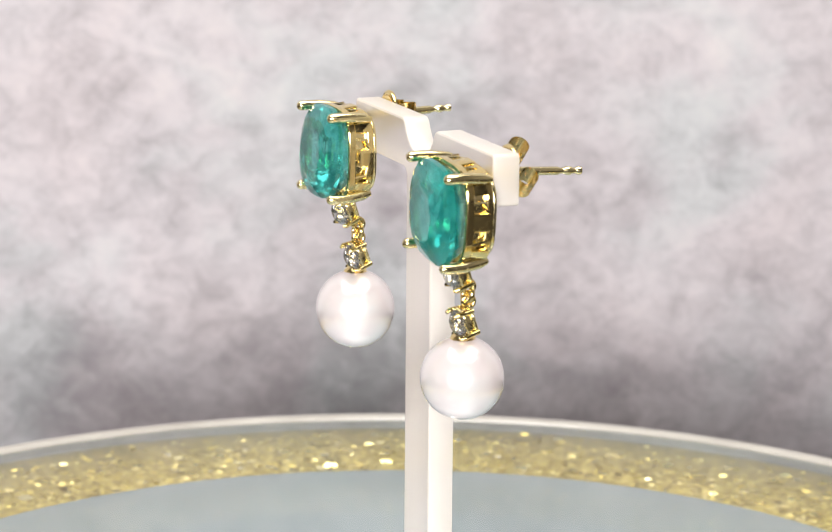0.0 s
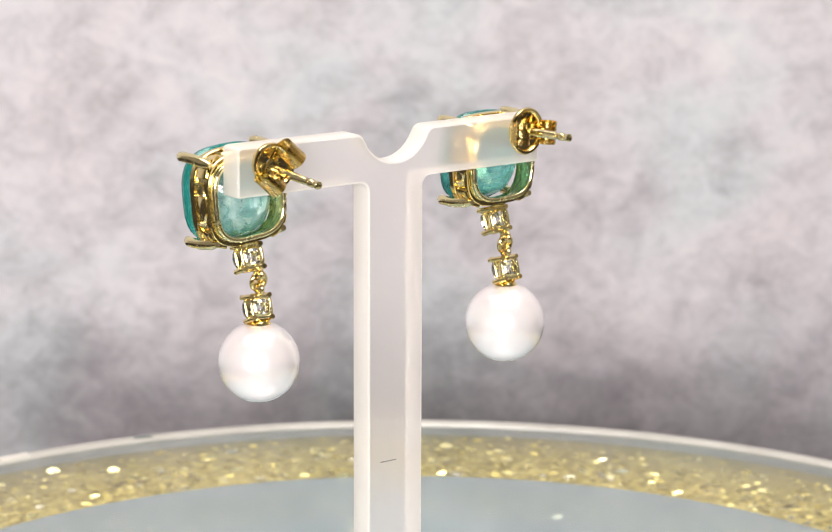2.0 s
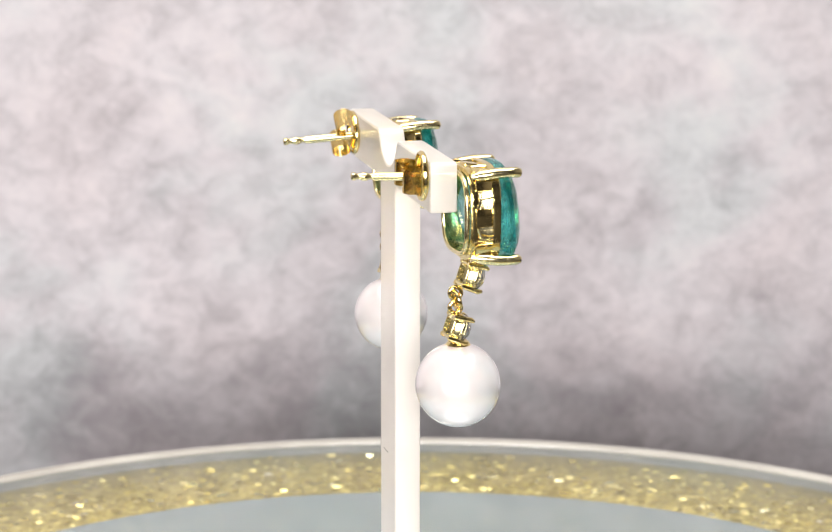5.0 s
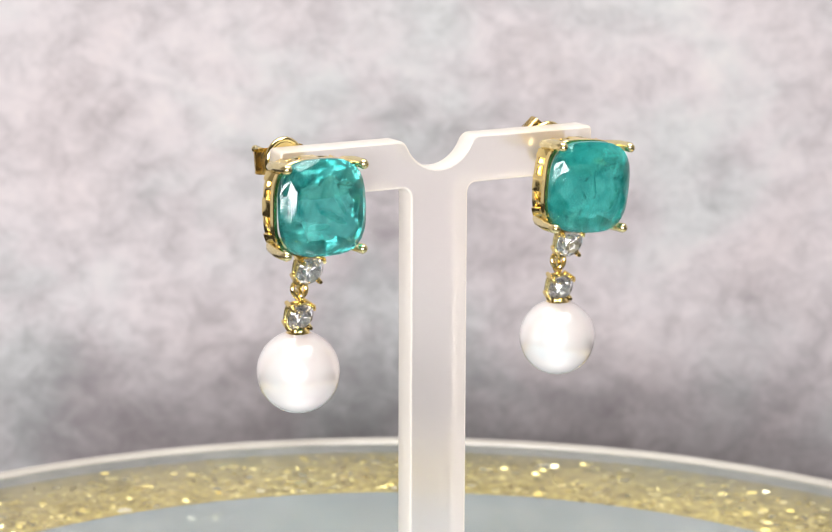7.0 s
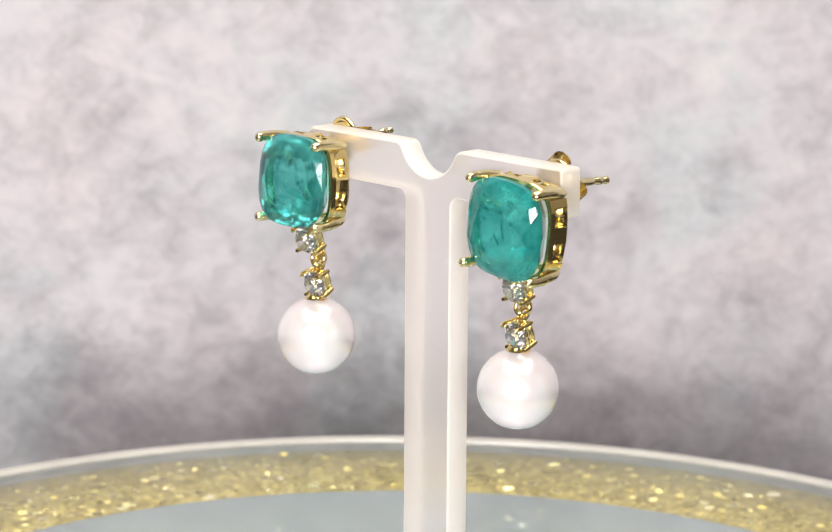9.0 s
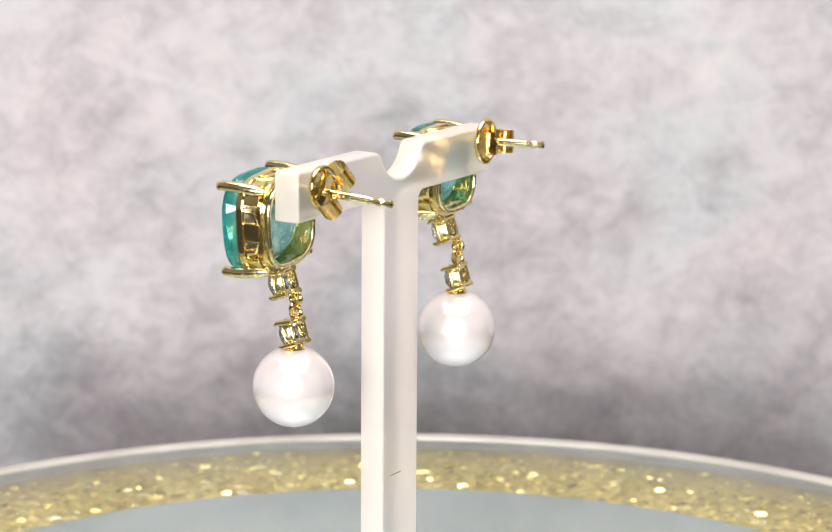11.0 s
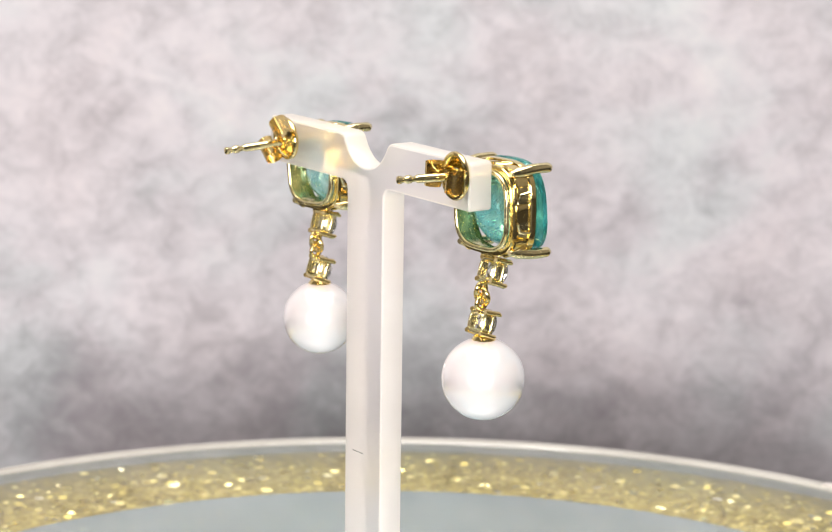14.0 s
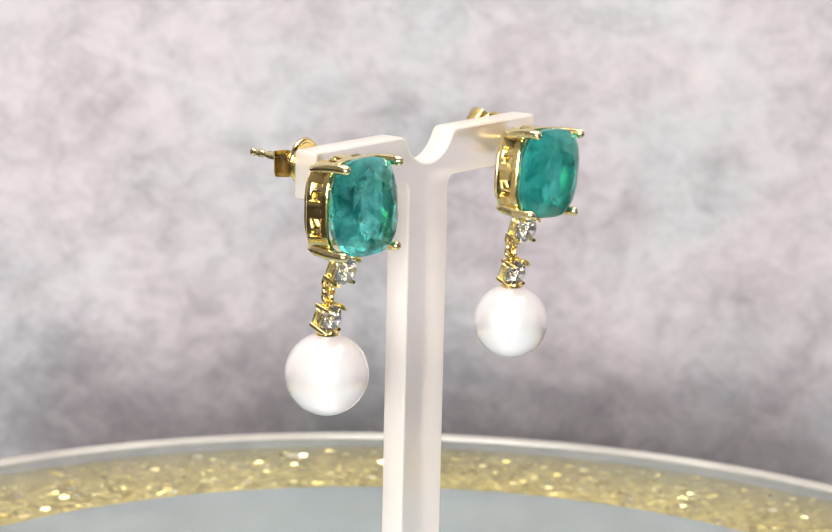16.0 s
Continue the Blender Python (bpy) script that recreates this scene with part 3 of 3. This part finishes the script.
def drop_setting(head, m):
    """A four-claw setting with a small brilliant, facing -y."""
    setting_bm = bmesh.new()
    for half, y, t in ((1.22, -0.05, 0.17), (1.02, 0.8, 0.19)):
        tube(setting_bm, [(*cushion(half, 4.0, k * math.tau / 24)[:1], y, cushion(half, 4.0, k * math.tau / 24)[1]) for k in range(24)], t, 8, True)
    # open tapered cup behind the stone
    cup = [(1.22, 0.05), (1.0, 0.9), (0.72, 1.05), (0.72, 0.92), (0.9, 0.75), (1.08, 0.05)]
    rings = [[setting_bm.verts.new((cushion(h, 3.2, k * math.tau / 24)[0], y, cushion(h, 3.2, k * math.tau / 24)[1])) for k in range(24)] for h, y in cup]
    for a, b_ in zip(rings, rings[1:] + rings[:1]):
        for k in range(24):
            setting_bm.faces.new((a[k], a[(k + 1) % 24], b_[(k + 1) % 24], b_[k]))
    bmesh.ops.transform(setting_bm, matrix=m, verts=setting_bm.verts)
    setting = part("setting", setting_bm, GOLD_PALE, head, "gold claw setting", 50)
    for sx in (-1, 1):
        for sz in (-1, 1):
            bm = bmesh.new()
            tube(bm, [(sx * 0.98, 1.0, sz * 1.05), (sx * 1.08, 0.2, sz * 1.08), (sx * 1.16, -0.65, sz * 1.16), (sx * 1.06, -1.0, sz * 1.06)], [0.24, 0.27, 0.26, 0.17], 8)
            bmesh.ops.transform(bm, matrix=m, verts=bm.verts)
            part("claw", bm, GOLD, setting, "", 50)
    bm = diamond_mesh(1.4)
    bmesh.ops.translate(bm, vec=(0, -0.5, 0), verts=bm.verts)
    bmesh.ops.transform(bm, matrix=m, verts=bm.verts)
    part("diamond", bm, DIAMOND, setting, "small round white brilliant")
    return setting


def clutch(head, at, turn, tip):
    """Butterfly back on the post: a pierced plate and two scrolls."""
    m = Matrix.Translation(at) @ pose(0, 0, 0, 0, turn, 0)
    bm = bmesh.new()
    tube(bm, [(1.95 * math.cos(k * math.tau / 28), 0.3, 2.25 * math.sin(k * math.tau / 28)) for k in range(28)], 0.30, 8, True)
    box(bm, (0, 0.3, 0), (3.4, 0.4, 1.5), 0.1)
    # flat pierced plate inside the ring
    rings = [[bm.verts.new((h * math.cos(k * math.tau / 28), y, h * 1.14 * math.sin(k * math.tau / 28))) for k in range(28)] for h, y in ((0.75, 0.22), (1.75, 0.22), (1.75, 0.02), (0.75, 0.02))]
    for a, b_ in zip(rings, rings[1:] + rings[:1]):
        for k in range(28):
            bm.faces.new((a[k], a[(k + 1) % 28], b_[(k + 1) % 28], b_[k]))
    bmesh.ops.transform(bm, matrix=m, verts=bm.verts)
    back = part("clutch", bm, GOLD, head, "butterfly earring back", 45)
    for s in (-1, 1):
        bm = bmesh.new()
        pts = [(s * (1.65 + (1.2 - 0.1 * i / 4) * math.sin(i * 0.36)), 1.65 - (1.2 - 0.1 * i / 4) * math.cos(i * 0.36)) for i in range(15)]
        strip = [[bm.verts.new((x, y, z)) for z in (-1.2, 1.2)] for x, y in pts]
        for a, b_ in zip(strip, strip[1:]):
            bm.faces.new((a[0], a[1], b_[1], b_[0]))
        bmesh.ops.solidify(bm, geom=bm.faces[:], thickness=0.44)
        bmesh.ops.transform(bm, matrix=m, verts=bm.verts)
        part("scroll", bm, GOLD, back, "", 50)
    start = Vector((at[0] - 0.1, -0.6, at[2] - 0.15))
    end = Vector(tip)
    bm = bmesh.new()
    d = end - start
    spots = [(0.0, 0.43), (0.78, 0.43), (0.80, 0.30), (0.835, 0.30), (0.855, 0.43), (0.90, 0.43), (0.915, 0.30), (0.945, 0.30), (0.96, 0.42), (0.99, 0.40), (1.0, 0.2)]
    tube(bm, [start + d * f for f, _ in spots], [r for _, r in spots], 12)
    part("post", bm, GOLD_PALE, head, "notched ear post", 50)


def earring(stone, stone_label, roll, first, link, second, pearl, pearl_r, clutch_at, clutch_turn, tip, tilts, stone_lean, flaws, label):
    head = thing("earring", label, "earring", "pair of earrings")
    tilt = pose(0, 0, 0, 0, 0, 2.3) @ pose(0, 0, 0, 0, roll, 0)
    set_in = tilt @ pose(0, -3.3, 0, stone_lean[0], 0, stone_lean[1]) @ pose(0, 3.3, 0)
    feathers(emerald(head, set_in, stone, stone_label), set_in, *flaws)
    basket(head, tilt)
    drop_setting(head, Matrix.Translation(first) @ pose(0, 0, 0, tilts[0], roll * 0.5, tilts[2]) @ Matrix.Scale(1.1, 4))
    drop_setting(head, Matrix.Translation(second) @ pose(0, 0, 0, tilts[1], 0, tilts[2]) @ Matrix.Scale(1.06, 4))
    # jump ring and the loops it runs through
    bm = bmesh.new()
    tube(bm, arc(link, 0.85, 20, (1, 0.15, 0), (0, 0.2, 1)), 0.27, 8, True)
    part("jump_ring", bm, GOLD, head, "", 60)
    for end, sign in ((first, 1), (second, -1)):
        bm = bmesh.new()
        c = Vector(link) + Vector((0, 0.1, sign * 0.75))
        tube(bm, arc(c, 0.6, 16, (0, 1, 0), (0, 0, 1)), 0.24, 8, True)
        part("loop", bm, GOLD, head, "", 60)
    bm = bmesh.new()
    bmesh.ops.create_uvsphere(bm, u_segments=56, v_segments=36, radius=pearl_r)
    bmesh.ops.translate(bm, vec=pearl, verts=bm.verts)
    part("pearl", bm, PEARL, head, "round white pearl with pink lustre", 180)
    # cup and peg that hold the pearl
    bm = bmesh.new()
    top = Vector(pearl) + Vector((0, 0, pearl_r))
    lathe(bm, [(0.0, 0.5), (0.7, 0.5), (0.85, 0.3), (1.15, 0.05), (1.3, -0.25), (1.1, -0.3), (0.0, -0.1)], 20)
    bmesh.ops.translate(bm, vec=top, verts=bm.verts)
    part("pearl_cup", bm, GOLD, head, "", 40)
    clutch(head, clutch_at, clutch_turn, tip)
    return head


A_AT, B_AT = Vector((19.2, STAND_Y0 - 0.02, 54.4)), Vector((-12.8, STAND_Y0 - 0.02, 54.85))


def rel(origin, *p):
    return tuple(Vector(p) - origin)


TURNTABLE = turntable()
STAND = earring_stand()
EARRING_A = earring(EMERALD_MILKY, "milky green cushion-cut emerald", 5.0,
                    rel(A_AT, 18.5, -2.35, 48.0), rel(A_AT, 18.15, -1.05, 45.75), rel(A_AT, 18.05, -1.45, 42.9), rel(A_AT, 17.95, -1.4, 37.3), 4.17,
                    rel(A_AT, 18.7, STAND_Y1 + 0.1, 58.1), 48, rel(A_AT, 18.57, 10.73, 57.33), (16, 17, -4), (1.0, -3.0), ([(0.4, -4.6, 0.2, 2.6, 0.25, 82, 0.2), (-0.6, -4.2, -1.0, 1.4, 0.3, 60, 0.2)], FISSURE, "dark fissure"),
                    "gold drop earring, milky green emerald and pearl, on acrylic stand")
EARRING_B = earring(EMERALD_CLEAR, "clear green cushion-cut emerald", 0.8,
                    rel(B_AT, -12.95, -2.45, 48.2), rel(B_AT, -13.15, -0.85, 45.8), rel(B_AT, -13.3, -0.95, 43.0), rel(B_AT, -13.4, -1.0, 37.1), 4.35,
                    rel(B_AT, -13.0, STAND_Y1 + 0.1, 58.6), -4, rel(B_AT, -13.04, 9.94, 58.84), (18, 18, 4), (-5.0, 0.0), ([(0.9, -4.6, -1.0, 3.6, 0.9, 35, 0.5), (1.7, -4.9, 0.3, 2.6, 0.7, 70, 0.4), (-0.6, -4.3, -1.9, 2.4, 0.8, 10, 0.4), (-2.3, -4.9, -1.6, 1.5, 0.6, 80, 0.3)], FEATHER, "pale feather inclusion"),
                    "gold drop earring, clear green emerald and pearl, on acrylic stand")


# ---- what moves: the turntable turns clockwise once in 9.59 s and carries everything on it ----
# the motor runs a little unevenly: seconds, degrees ahead of an even turn
LEAD_T = [0, 0.5, 1, 1.5, 2, 2.8, 3.5, 4.6, 5.4, 6.4, 7, 7.7, 8.3, 9, 10.1, 10.7, 11.5, 12.3, 13.5, 14, 14.5, 15, 16]
LEAD_D = [-0.1, 0.5, 0.4, -0.2, -0.6, -0.35, -0.35, -0.4, 0.1, -0.3, -0.25, -0.05, -0.2, -0.45, -0.1, -0.2, -1.15, -0.7, -0.4, -0.75, -0.4, 0.4, 0.45]


def motions():
    def angle(t):
        lead = sum(np.interp(t + d, LEAD_T, LEAD_D) for d in (-0.3, -0.15, 0, 0.15, 0.3)) / 5
        return 285.1955 - 37.5465 * t + float(lead)

    def turned(local, yaw):
        return [(k * 0.2, pose(0, 0, 0, 0, 0, angle(k * 0.2) + yaw) @ Matrix.Translation(Vector(local) * MM)) for k in range(81)]

    # the disc sits a quarter of a degree out of true
    lean = Matrix.Rotation(0.0039, 4, Vector((math.sin(radians(190)), -math.cos(radians(190)), 0)))
    walk(TURNTABLE, [(t, m @ lean) for t, m in turned((0, 0, 0), 0)])
    walk(STAND, turned((0, 0, 0), 6.5))
    walk(EARRING_A, turned(A_AT, 6.5))
    walk(EARRING_B, turned(B_AT, 6.5))


motions()
